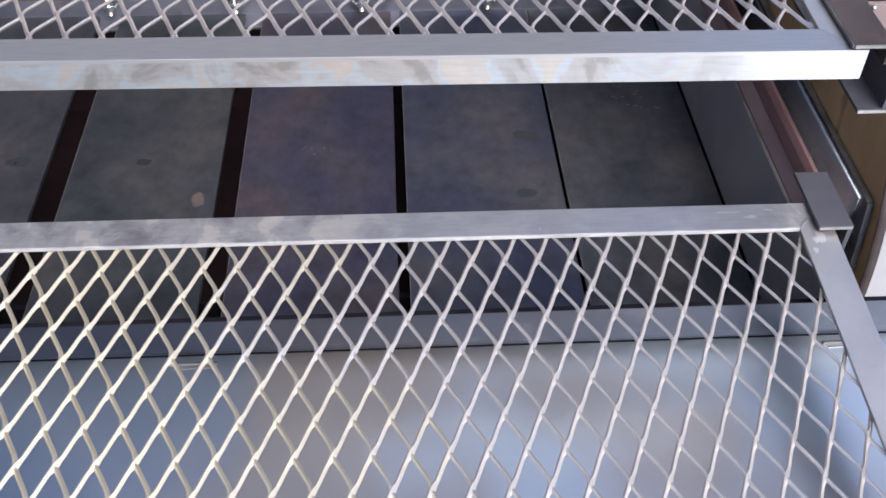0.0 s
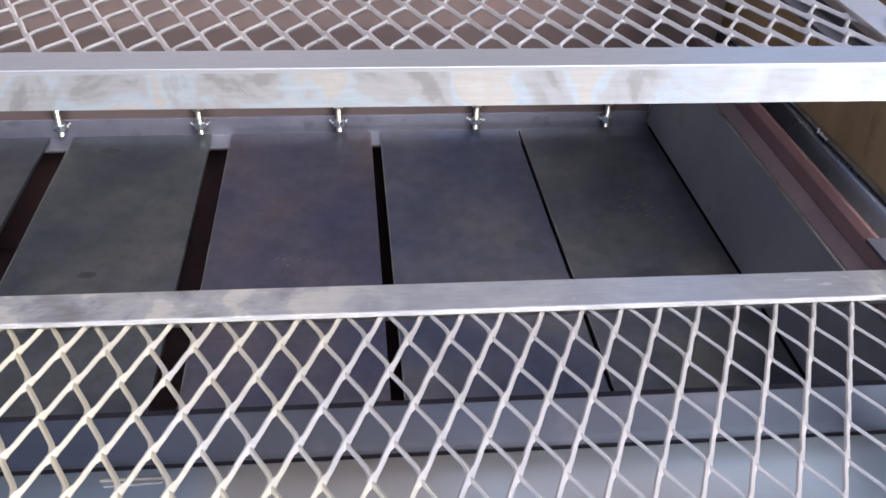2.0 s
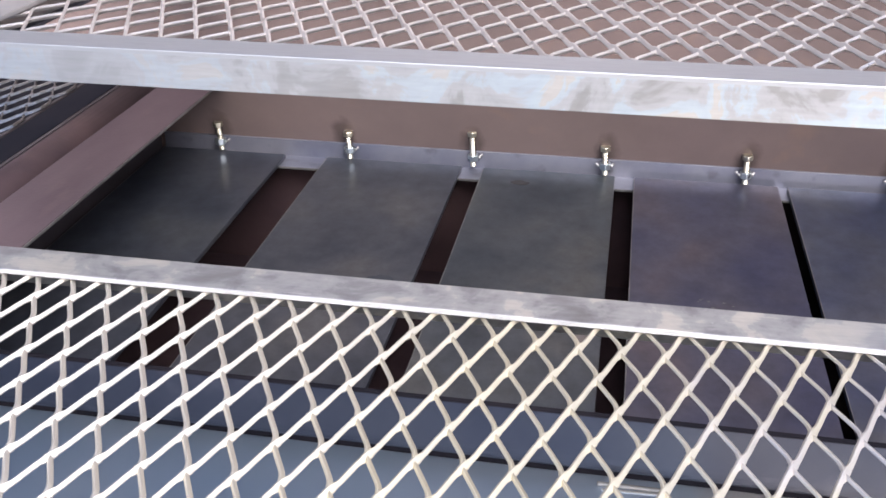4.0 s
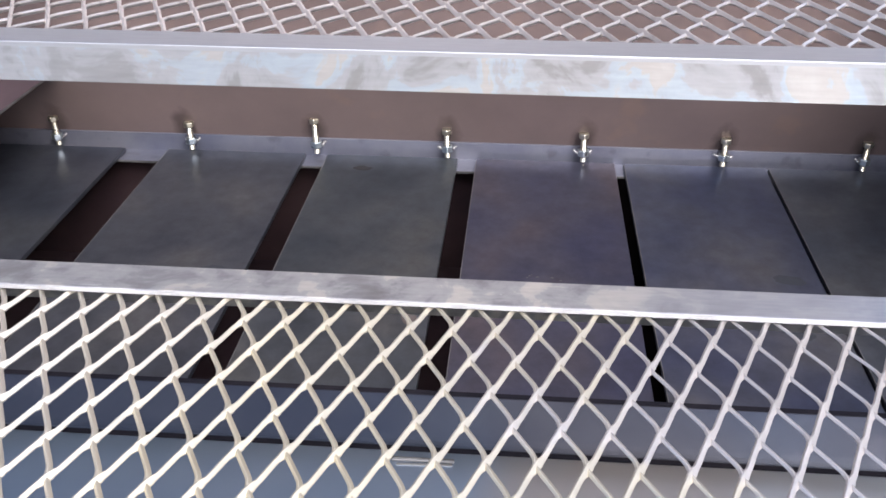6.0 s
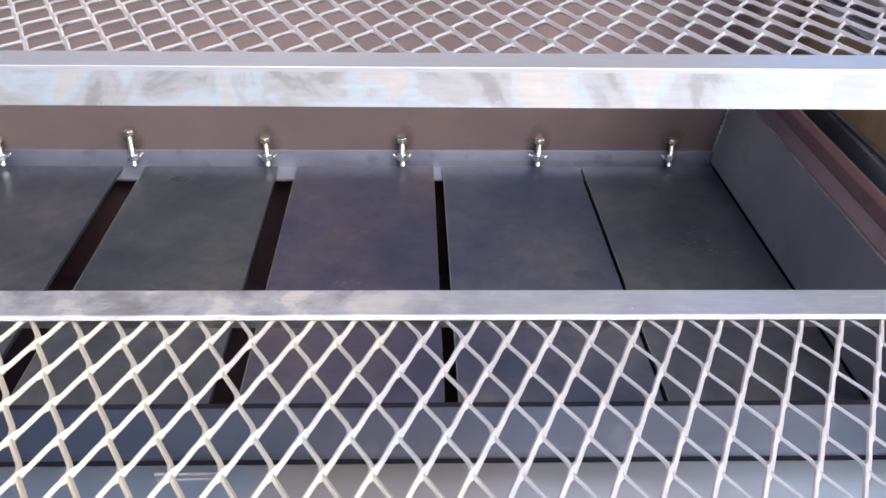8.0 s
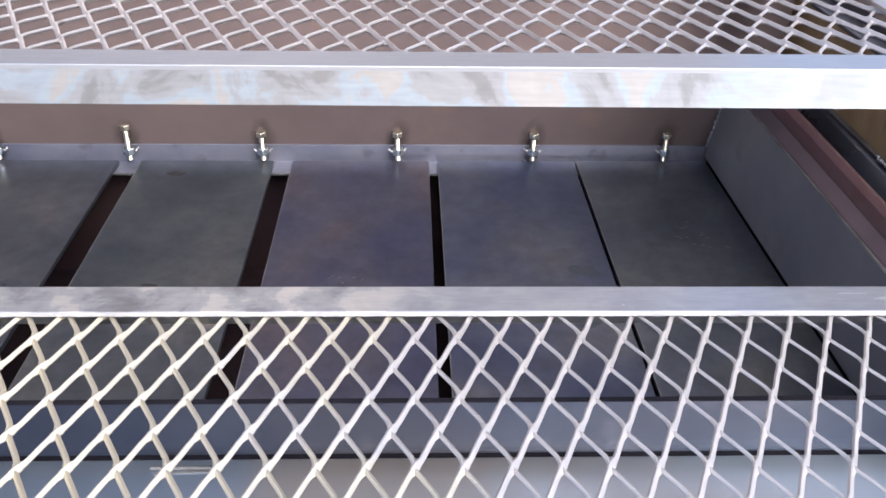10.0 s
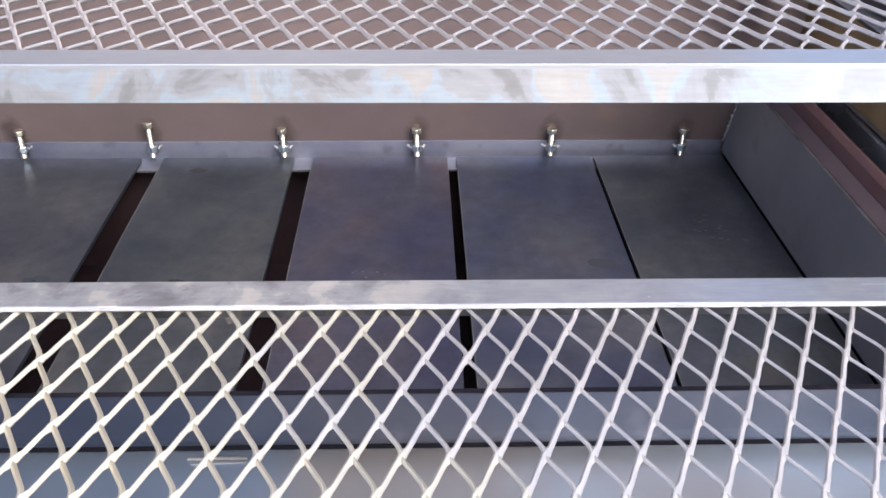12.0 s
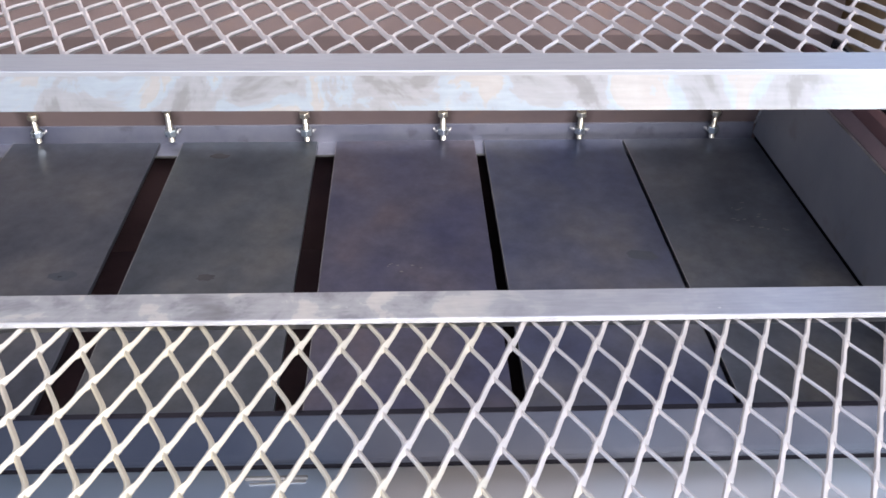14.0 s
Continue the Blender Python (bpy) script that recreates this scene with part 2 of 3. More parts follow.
bolt_halos(M_WALL, -0.6435, 0.1499, 0.026)
M_MESH = steel("bare_expanded_mesh", (0.46, 0.43, 0.36), (0.53, 0.50, 0.43), 0.42, 0.8, 20.0, None, 0, 0.03)
M_MESH_GREY = steel("grey_expanded_mesh", (0.32, 0.295, 0.275), (0.395, 0.365, 0.34), 0.34, 0.7, 20.0, (0.14, 0.11, 0.09), 0.5, 0.03)
M_MESH_DARK = steel("oiled_dark_mesh", (0.24, 0.25, 0.26), (0.32, 0.325, 0.33), 0.18, 0.95, 20.0, None, 0, 0.03)
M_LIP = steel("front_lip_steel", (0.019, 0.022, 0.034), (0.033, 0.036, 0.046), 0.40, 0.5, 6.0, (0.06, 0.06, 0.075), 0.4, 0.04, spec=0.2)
M_SHELF = steel("shelf_sheet", (0.36, 0.41, 0.48), (0.50, 0.465, 0.445), 0.32, 0.85, 3.0, (0.36, 0.31, 0.28), 0.3, 0.03, rough_var=0.05)


def tint_bands(m, stops, x0, x1):
    """Tints that change along a sheet, with a cloudy edge; light put into colour."""
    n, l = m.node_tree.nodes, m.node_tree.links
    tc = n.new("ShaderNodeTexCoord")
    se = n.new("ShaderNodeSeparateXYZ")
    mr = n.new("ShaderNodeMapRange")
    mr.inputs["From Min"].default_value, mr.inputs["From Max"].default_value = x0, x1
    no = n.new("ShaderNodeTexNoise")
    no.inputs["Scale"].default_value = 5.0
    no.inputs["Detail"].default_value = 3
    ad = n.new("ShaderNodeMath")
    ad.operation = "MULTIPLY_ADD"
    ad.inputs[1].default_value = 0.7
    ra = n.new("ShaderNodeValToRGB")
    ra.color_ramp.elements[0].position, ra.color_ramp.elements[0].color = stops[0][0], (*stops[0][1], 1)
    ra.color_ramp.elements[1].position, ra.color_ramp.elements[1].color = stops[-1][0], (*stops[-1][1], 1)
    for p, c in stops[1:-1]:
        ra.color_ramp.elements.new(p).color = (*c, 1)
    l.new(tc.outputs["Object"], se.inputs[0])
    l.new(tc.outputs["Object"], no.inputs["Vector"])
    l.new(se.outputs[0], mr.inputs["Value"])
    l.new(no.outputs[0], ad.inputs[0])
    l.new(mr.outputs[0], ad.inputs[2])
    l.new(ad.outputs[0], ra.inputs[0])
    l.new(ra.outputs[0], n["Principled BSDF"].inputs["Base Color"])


# straw mid and paler ends put the strands' warm light into the colour
tint_bands(M_MESH, ((0.35, (0.38, 0.355, 0.315)), (0.60, (0.395, 0.36, 0.295)), (0.78, (0.41, 0.365, 0.265)), (0.98, (0.395, 0.36, 0.285)), (1.2, (0.375, 0.348, 0.32))), -0.46, 0.46)
# sky and door reflections painted along the sheet: blue, brown, then pale blue-grey
tint_bands(M_SHELF, ((0.50, (0.175, 0.22, 0.285)), (0.66, (0.245, 0.28, 0.33)), (0.75, (0.335, 0.305, 0.28)), (0.88, (0.36, 0.338, 0.32)), (0.99, (0.41, 0.46, 0.51))), -0.6, 0.75)
M_CUT = steel("sawn_flange_edge", (0.26, 0.257, 0.253), (0.37, 0.365, 0.36), 0.55, 0.4, 30.0, (0.25, 0.22, 0.2), 0.4, 0.03)
M_END = steel("rusty_end_plate", (0.26, 0.18, 0.085), (0.46, 0.335, 0.18), 0.45, 0.5, 9.0, (0.04, 0.03, 0.02), 0.6, 0.1, stretch=(1, 1, 0.3))
M_SHELL = steel("tank_shell_rust", (0.115, 0.088, 0.084), (0.165, 0.125, 0.115), 0.6, 0.2, 5.0, (0.20, 0.12, 0.08), 0.4, 0.08)
# near-black steel for parts whose shade is put into the colour
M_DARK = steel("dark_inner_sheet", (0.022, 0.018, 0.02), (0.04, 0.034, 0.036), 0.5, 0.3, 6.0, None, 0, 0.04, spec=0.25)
M_PURPLE = steel("purple_scale", (0.062, 0.046, 0.054), (0.105, 0.076, 0.080), 0.45, 0.4, 8.0, None, 0, 0.05)
M_BAR = steel("dark_purple_bar", (0.026, 0.017, 0.019), (0.050, 0.031, 0.031), 0.48, 0.3, 8.0, (0.07, 0.05, 0.05), 0.3, 0.05, spec=0.3)
M_FLANGE = steel("dusky_flange_scale", (0.050, 0.034, 0.039), (0.088, 0.062, 0.065), 0.45, 0.4, 8.0, (0.11, 0.075, 0.07), 0.4, 0.06, stretch=(1, 0.35, 1), spec=0.4)
# rust tone darkened to hold the shade below the plates
M_CHAMBER = steel("shaded_rust_sheet", (0.020, 0.012, 0.015), (0.036, 0.022, 0.023), 0.6, 0.2, 9.0, None, 0, 0.06, spec=0.2)
M_CLIP = steel("dark_clip_scale", (0.035, 0.035, 0.043), (0.06, 0.058, 0.066), 0.5, 0.3, 12.0, (0.09, 0.07, 0.06), 0.4, 0.06, spec=0.2)
M_EDGE = steel("bright_cut_edge", (0.11, 0.105, 0.10), (0.21, 0.205, 0.195), 0.45, 0.8, 30.0, (0.2, 0.16, 0.13), 0.6, 0.05)
# near-black without gloss, so shade in gaps is put into the colour
M_BLACK = steel("shade_black", (0.004, 0.004, 0.006), (0.008, 0.007, 0.009), 0.9, 0.0, 9.0, None, 0, 0.05, spec=0.05)
M_DOOR = steel("door_inner_scale", (0.15, 0.13, 0.13), (0.22, 0.19, 0.185), 0.55, 0.3, 4.0, (0.28, 0.18, 0.11), 0.4, 0.06)
M_GUARD = steel("brown_guard_scale", (0.02, 0.016, 0.016), (0.038, 0.03, 0.028), 0.6, 0.1, 12.0, (0.06, 0.04, 0.025), 0.5, 0.08, spec=0.15)
M_BACK = steel("dark_backing_plate", (0.10, 0.112, 0.135), (0.16, 0.165, 0.175), 0.26, 0.8, 4.0, None, 0, 0.03)
M_BOLT = steel("zinc_bolt", (0.46, 0.41, 0.30), (0.56, 0.53, 0.43), 0.30, 0.95, 40.0, None, 0, 0.02)
M_NUT = steel("zinc_nut", (0.40, 0.45, 0.47), (0.54, 0.56, 0.55), 0.30, 0.95, 40.0, None, 0, 0.02)
M_WELD = steel("weld_bead", (0.22, 0.215, 0.21), (0.38, 0.37, 0.36), 0.42, 0.9, 60.0, (0.1, 0.09, 0.08), 0.7, 0.3, 300)
M_MARK = steel("burn_mark_black", (0.012, 0.012, 0.013), (0.024, 0.021, 0.021), 0.6, 0.2, 30.0, None, 0, 0.02)
M_SCRAPE = steel("bright_ground_scrape", (0.44, 0.44, 0.43), (0.52, 0.51, 0.50), 0.48, 0.9, 60.0, None, 0, 0.05)
M_STAIN = steel("dull_scale_stain", (0.034, 0.040, 0.050), (0.050, 0.055, 0.062), 0.34, 0.6, 40.0, None, 0, 0.02)
M_RUST = steel("orange_rust_bloom", (0.078, 0.054, 0.040), (0.058, 0.054, 0.054), 0.6, 0.2, 90.0, (0.07, 0.07, 0.075), 0.8, 0.05)
M_FLAKE = steel("scraped_fleck", (0.14, 0.135, 0.125), (0.20, 0.19, 0.175), 0.4, 0.7, 80.0, None, 0, 0.02)
M_GROUND = steel("pale_concrete", (0.15, 0.15, 0.15), (0.20, 0.197, 0.19), 0.9, 0.0, 1.5, (0.34, 0.33, 0.32), 0.5, 0.2, 90)


# ---------------------------------------------------------------- mesh helpers
def link(name, bm, mat, parent=None, label="", smooth=False):
    me = bpy.data.meshes.new(name)
    bmesh.ops.recalc_face_normals(bm, faces=bm.faces)
    bm.to_mesh(me)
    bm.free()
    me.materials.append(mat)
    if smooth:
        for p in me.polygons:
            p.use_smooth = True
    ob = new(name, me)
    if parent:
        ob.parent = parent
    if label:
        tagged(ob, label)
    return ob


def part(name, bm, mat, parent, label="", smooth=False):
    return link(name, bm, mat, parent, label, smooth)


def box_bm(x0, x1, y0, y1, z0, z1, bevel=0.0):
    bm = bmesh.new()
    bmesh.ops.create_cube(bm, size=1, matrix=Matrix.Translation(((x0 + x1) / 2, (y0 + y1) / 2, (z0 + z1) / 2)) @ Matrix.Diagonal((x1 - x0, y1 - y0, z1 - z0, 1)))
    if bevel:
        bmesh.ops.bevel(bm, geom=bm.edges[:], offset=bevel, segments=2, affect="EDGES", profile=0.6)
    return bm


def extrude_bm(profile, axis, a, b, bevel=0.0, a_cut=None, b_cut=None):
    """A closed profile of (u, v) pairs swept along x (u = y, v = z) or y (u = x, v = z) from a to b.
    a_cut, b_cut: how far each end moves for a step of u, for mitred ends."""
    bm = bmesh.new()
    rings = []
    for s, cut in ((a, a_cut), (b, b_cut)):
        ring = []
        for u, v in profile:
            w = s + (cut(u) if cut else 0)
            ring.append(bm.verts.new((w, u, v) if axis == "x" else (u, w, v)))
        rings.append(ring)
    k = len(profile)
    for i in range(k):
        bm.faces.new((rings[0][i], rings[0][(i + 1) % k], rings[1][(i + 1) % k], rings[1][i]))
    bm.faces.new(rings[0])
    bm.faces.new(list(reversed(rings[1])))
    if bevel:
        bmesh.ops.bevel(bm, geom=bm.edges[:], offset=bevel, segments=2, affect="EDGES", profile=0.6)
    return bm


def angle_profile(u, v, du, dv, t):
    """An L: the heel at (u, v), one leg du long along u, the other dv long along v, t thick."""
    su, sv = (1 if du > 0 else -1), (1 if dv > 0 else -1)
    return [(u, v), (u + du, v), (u + du, v + sv * t), (u + su * t, v + sv * t), (u + su * t, v + dv), (u, v + dv)]


def weld_bm(points, r, seed):
    """A lumpy bead along a line of points."""
    rnd = random.Random(seed)
    bm = bmesh.new()
    for p in points:
        k = r * rnd.uniform(0.7, 1.25)
        bmesh.ops.create_icosphere(bm, subdivisions=1, radius=k, matrix=Matrix.Translation(Vector(p) + Vector((rnd.uniform(-1, 1), rnd.uniform(-1, 1), rnd.uniform(-1, 1))) * r * 0.35))
    return bm


def seg(a, b, k):
    a, b = Vector(a), Vector(b)
    return [a.lerp(b, i / (k - 1)) for i in range(k)]


SWD, LWD = 0.0236, 0.0508


def expanded_bm(x0, x1, y0, y1, x_ref, y_ref, lean=-44.0, flip=False, jump=0.0012, wide=0.0020, tall=0.0029, knot_wide=0.0046):
    """Raised expanded metal in the plane z = 0: strips that run along y and swing between their
    neighbours, joined at the knots; a knot lies at (x_ref, y_ref)."""
    if flip:
        x0, x1, x_ref = -x1, -x0, -x_ref
    ph = radians(lean)
    d = Vector((math.cos(ph), 0, math.sin(ph)))
    nrm0 = Vector((-math.sin(ph), 0, math.cos(ph)))
    verts, faces = [], []
    half = LWD / 2
    r0, r1 = math.floor((y0 - y_ref) / half) - 1, math.ceil((y1 - y_ref) / half) + 1
    i0, i1 = math.floor((x0 - x_ref) / (SWD / 2)) - 1, math.ceil((x1 - x_ref) / (SWD / 2)) + 1
    rise = [0.0, 0.16, 0.34, 0.5, 0.66, 0.84]
    bend = [0.0, 0.015, 0.06, 0.15, 0.27, 0.40, 0.53, 0.66, 0.79, 0.92]
    for i in range(i0, i1):
        line = []
        for r in range(r0, r1):
            right = (r - i) % 2 == 1
            xa = x_ref + (i + (1 if right else 0)) * SWD / 2
            xb = x_ref + (i + (0 if right else 1)) * SWD / 2
            slip = 0.0004 if right else -0.0004
            a = Vector((xa, y_ref + r * half + slip, 0)) + d * (jump / 2 * (-1 if right else 1))
            b = Vector((xb, y_ref + (r + 1) * half - slip, 0)) + d * (jump / 2 * (1 if right else -1))
            steps = bend if right else rise
            for k, e in enumerate(steps):
                f = k / len(steps)
                line.append(Vector((a.x + (b.x - a.x) * e, a.y + (b.y - a.y) * f, a.z + (b.z - a.z) * e)))
        line = [p for p in line if y0 <= p.y <= y1 and x0 <= p.x <= x1]
        if len(line) < 2:
            continue
        base = len(verts)
        for k, p in enumerate(line):
            t = (line[min(k + 1, len(line) - 1)] - line[max(k - 1, 0)]).normalized()
            nrm = (nrm0 - t * nrm0.dot(t)).normalized()
            side = t.cross(nrm)
            for su, sv in ((-1, -0.7), (-0.7, -1), (0.7, -1), (1, -0.7), (1, 0.7), (0.7, 1), (-0.7, 1), (-1, 0.7)):
                verts.append(p + side * (su * tall / 2) + nrm * (sv * wide / 2))
            if k:
                q = base + 8 * k
                for j in range(8):
                    faces.append((q - 8 + j, q - 8 + (j + 1) % 8, q + (j + 1) % 8, q + j))
        faces.append(tuple(range(base + 7, base - 1, -1)))
        q = base + 8 * (len(line) - 1)
        faces.append(tuple(range(q, q + 8)))
    # thicker knots where two strips meet
    t = Vector((SWD, LWD, 0)).normalized()
    nrm = (nrm0 - t * nrm0.dot(t)).normalized()
    side = t.cross(nrm)
    for i in range(i0, i1):
        for r in range(r0, r1):
            c = Vector((x_ref + (i + 1) * SWD / 2, y_ref + r * half, 0))
            if (r - i) % 2 == 0 or not (x0 + 0.004 < c.x < x1 - 0.004 and y0 + 0.004 < c.y < y1 - 0.004):
                continue
            base = len(verts)
            for f, k in ((-0.0075, 0.35), (-0.0024, 0.95), (0.0024, 0.95), (0.0075, 0.35)):
                for su, sv in ((-1, -0.6), (-0.75, -1), (0.75, -1), (1, -0.6), (1, 0.6), (0.75, 1), (-0.75, 1), (-1, 0.6)):
                    verts.append(c + t * f + side * (su * k * knot_wide / 2) + nrm * (sv * (0.75 + 0.3 * k) * wide * 1.05 / 2))
            for q in (8, 16, 24):
                for j in range(8):
                    faces.append((base + q - 8 + j, base + q - 8 + (j + 1) % 8, base + q + (j + 1) % 8, base + q + j))
            faces.append(tuple(range(base + 7, base - 1, -1)))
            faces.append(tuple(range(base + 24, base + 32)))
    me = bpy.data.meshes.new("tmp")
    me.from_pydata([(-v.x if flip else v.x, v.y, v.z) for v in verts], [], faces)
    bm = bmesh.new()
    bm.from_mesh(me)
    bpy.data.meshes.remove(me)
    return bm


T = 0.0032
LEG = 0.0254


def rack(name, label, width, depth, knot, flip, mesh_mat, rail_mat, leg=LEG, scrapes=(), lean=-44.0):
    """A frame of four mitred angle bars with expanded metal under the flanges. Origin: middle of the back edge, top face."""
    root = new(name)
    w = width / 2
    rails = {}
    bars = (("front_rail", -depth, 1), ("rear_rail", 0.0, -1))
    for nm, y, s in bars:
        prof = angle_profile(y, 0.0, s * LEG, -leg, T)
        cut = lambda u, y=y, s=s: abs(u - y)
        rails[nm] = part(nm, extrude_bm(prof, "x", -w, w, 0.0006, cut, lambda u, c=cut: -c(u)), rail_mat, root, smooth=False)
    for nm, x, s in (("side_rail", -w, 1), ("side_rail", w, -1)):
        prof = angle_profile(x, 0.0, s * LEG, -leg, T)
        cut = lambda u, x=x: abs(u - x)
        part(nm, extrude_bm(prof, "y", -depth, 0.0, 0.0006, cut, lambda u, c=cut: -c(u)), M_RAIL_SIDE, root, smooth=False)
    part("flange_edge", box_bm(-w + LEG, w - LEG, -LEG - 0.0007, -LEG, -T + 0.0003, -0.0004), M_CUT, rails["rear_rail"], "bright sawn edge of the flange")
    bm = expanded_bm(-w + 0.006, w - 0.006, -depth + 0.006, -0.006, knot[0], knot[1], lean, flip)
    bmesh.ops.translate(bm, verts=bm.verts, vec=(0, 0, -T - 0.0020))
    part("expanded_mesh", bm, mesh_mat, root, "raised expanded steel mesh with diamond openings")
    rnd = random.Random(int(width * 1000))
    for sx in (-1, 1):
        for y, sy in ((0.0, -1), (-depth, 1)):
            bm = bmesh.new()
            side_a, side_b = [], []
            for q in range(13):
                f = 0.001 + 0.0235 * q / 12
                e = 0.0006 + 0.0016 * rnd.random()
                g = 0.0006 + 0.0016 * rnd.random()
                lift = 0.00025 + 0.0002 * rnd.random()
                side_a.append(bm.verts.new((sx * (w - f - e), y + sy * (f - e), 0.0001)))
                side_b.append(bm.verts.new((sx * (w - f + g * 0.5), y + sy * (f + g), 0.0001)))
                mid = bm.verts.new((sx * (w - f), y + sy * f, lift))
                if q:
                    bm.faces.new((side_a[-2], side_a[-1], mid, last))
                    bm.faces.new((last, mid, side_b[-1], side_b[-2]))
                last = mid
            part("corner_weld", bm, rail_mat, rails["rear_rail" if sy < 0 else "front_rail"], "ground-down corner weld")
    for x, y, rx, ry, seed in scrapes:
        rs = random.Random(seed)
        bm = bmesh.new()
        ring = []
        for k in range(16):
            q = rs.uniform(0.45, 1.2)
            ring.append(bm.verts.new((x + rx * q * math.cos(k * math.tau / 16), y + ry * q * math.sin(k * math.tau / 16), 0.0004)))
        bm.faces.new(ring)
        part("scrape_mark", bm, M_SCRAPE, rails["rear_rail"], "bright ground scrape")
    tagged(root, label, "grill rack", "cooking racks")
    return root


# ---------------------------------------------------------------- ground
gm = bmesh.new()
bmesh.ops.create_grid(gm, x_segments=40, y_segments=40, size=60)
ground = link("ground", gm, M_GROUND)
ground.location = (0, 0, -0.85)
tagged(ground, "pale concrete yard under the smoker", "ground", kind="structure")

# ---------------------------------------------------------------- smoker body
CY, CZ, R = -0.217, 0.033, 0.305
X_END, X_FAR = 0.360, -1.40
smoker = new("smoker")
smoker.location = (0, 0, 0)
tagged(smoker, "open steel barrel smoker with bare welded metal and brown mill scale", "smoker")


def arc_shell(x0, x1, a0, a1, r, t, n):
    """A curved sheet about the tank's axis; angles in degrees, 0 towards the rear, 90 up."""
    bm = bmesh.new()
    prev = None
    for i in range(n + 1):
        a = radians(a0 + (a1 - a0) * i / n)
        ring = [bm.verts.new((x, CY + q * math.cos(a), CZ + q * math.sin(a))) for x, q in ((x0, r - t), (x1, r - t), (x1, r), (x0, r))]
        if prev:
            for j in range(4):
                bm.faces.new((prev[j], prev[(j + 1) % 4], ring[(j + 1) % 4], ring[j]))
        else:
            bm.faces.new(ring)
        prev = ring
    bm.faces.new(list(reversed(prev)))
    return bm


part("tank_shell", arc_shell(X_FAR, X_END, -167, 40, R, 0.006, 60), M_SHELL, smoker, "brown rolled tank shell", True)


def disc_bm(x, t, r, n=72):
    bm = bmesh.new()
    bmesh.ops.create_cone(bm, cap_ends=True, segments=n, radius1=r, radius2=r, depth=t, matrix=Matrix.Translation((x, CY, CZ)) @ Matrix.Rotation(radians(90), 4, "Y"))
    return bm


part("end_plate", disc_bm(X_END + 0.003, 0.006, R + 0.002), M_END, smoker, "round rusty orange end plate")
part("end_plate", disc_bm(X_FAR - 0.003, 0.006, R + 0.002), M_END, smoker, "round rusty orange end plate")

part("end_rim", arc_shell(X_END - 0.001, X_END + 0.0065, 41, 360 - 168, R + 0.0035, 0.0012, 60), M_GUARD, smoker, "dark rim of the end plate", True)

# front lip and shelf
LIP_Y, LIP_Z = -0.586, 0.115
SHELF_Z = 0.0705
lip = [(LIP_Y + 0.0032, SHELF_Z + 0.0075), (LIP_Y + 0.0032, LIP_Z), (LIP_Y, LIP_Z)]
lip += [(LIP_Y, SHELF_Z + 0.017), (LIP_Y + 0.0003, SHELF_Z + 0.013), (LIP_Y + 0.0012, SHELF_Z + 0.0090), (LIP_Y + 0.0022, SHELF_Z + 0.0070)]
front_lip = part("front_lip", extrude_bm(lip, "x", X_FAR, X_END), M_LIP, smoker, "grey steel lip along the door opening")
# black strip puts the shadow gap under the lip into the colour
part("lip_foot", box_bm(X_FAR, X_END - 0.001, LIP_Y + 0.0070, LIP_Y + 0.0125, -0.03, 0.090), M_BLACK, front_lip, "black strip for the shade in the gap under the lip")
# added black strip takes the sky's reflection off the lip's top
part("lip_edge", box_bm(X_FAR, X_END - 0.001, LIP_Y - 0.0003, LIP_Y + 0.0033, LIP_Z + 0.0001, LIP_Z + 0.0008), M_BLACK, front_lip, "added black strip that keeps the lip's top dark")
# floor of the shadow gap, darkened by its colour
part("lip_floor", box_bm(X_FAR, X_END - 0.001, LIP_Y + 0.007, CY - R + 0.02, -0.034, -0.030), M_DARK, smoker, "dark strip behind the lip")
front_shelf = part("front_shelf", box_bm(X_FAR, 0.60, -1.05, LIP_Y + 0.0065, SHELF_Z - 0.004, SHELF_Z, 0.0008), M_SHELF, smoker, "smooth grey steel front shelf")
for k, (xa, xb) in enumerate(((-0.178, -0.143), (0.305, 0.335))):
    bead = box_bm(xa, xb, LIP_Y - 0.0035, LIP_Y - 0.0008, SHELF_Z + 0.0002, SHELF_Z + 0.0022, 0.0009)
    bmesh.ops.create_cube(bead, size=1, matrix=Matrix.Translation(((xa + xb) / 2 + 0.001, LIP_Y - 0.0050, SHELF_Z + 0.0002)) @ Matrix.Rotation(0.04, 4, "Z") @ Matrix.Diagonal((xb - xa - 0.004, 0.0014, 0.001, 1)))
    part("stitch_weld", bead, M_EDGE, front_shelf, "thin bright stitch weld")

# firebox walls
WX0, WX1, WY, WTOP = -0.720, 0.3055, 0.016, 0.099
LEAN = -0.45
Y_FRONT = LIP_Y + 0.0135
part("rear_wall", extrude_bm([(WY, -0.011), (WY, 0.012), (WY + 0.123 * LEAN, 0.135), (WY + 0.123 * LEAN - 0.016, 0.235), (WY + 0.123 * LEAN - 0.012, 0.235), (WY + 0.004 + 0.123 * LEAN, 0.135), (WY + 0.004, 0.012), (WY + 0.004, -0.011)], "x", -0.86, 0.352), M_WALL, smoker, "brown scaled rear wall sheet")
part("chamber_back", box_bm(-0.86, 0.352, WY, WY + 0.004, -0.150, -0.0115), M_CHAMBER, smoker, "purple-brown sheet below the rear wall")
side = extrude_bm([(0.3062, 0.0012), (0.3085, WTOP), (0.3115, WTOP), (0.3092, 0.0012)], "y", Y_FRONT, WY - 0.001)
for v in side.verts:
    if v.co.y > 0 and v.co.z > 0.05:
        v.co.y += (WTOP - 0.012) * LEAN
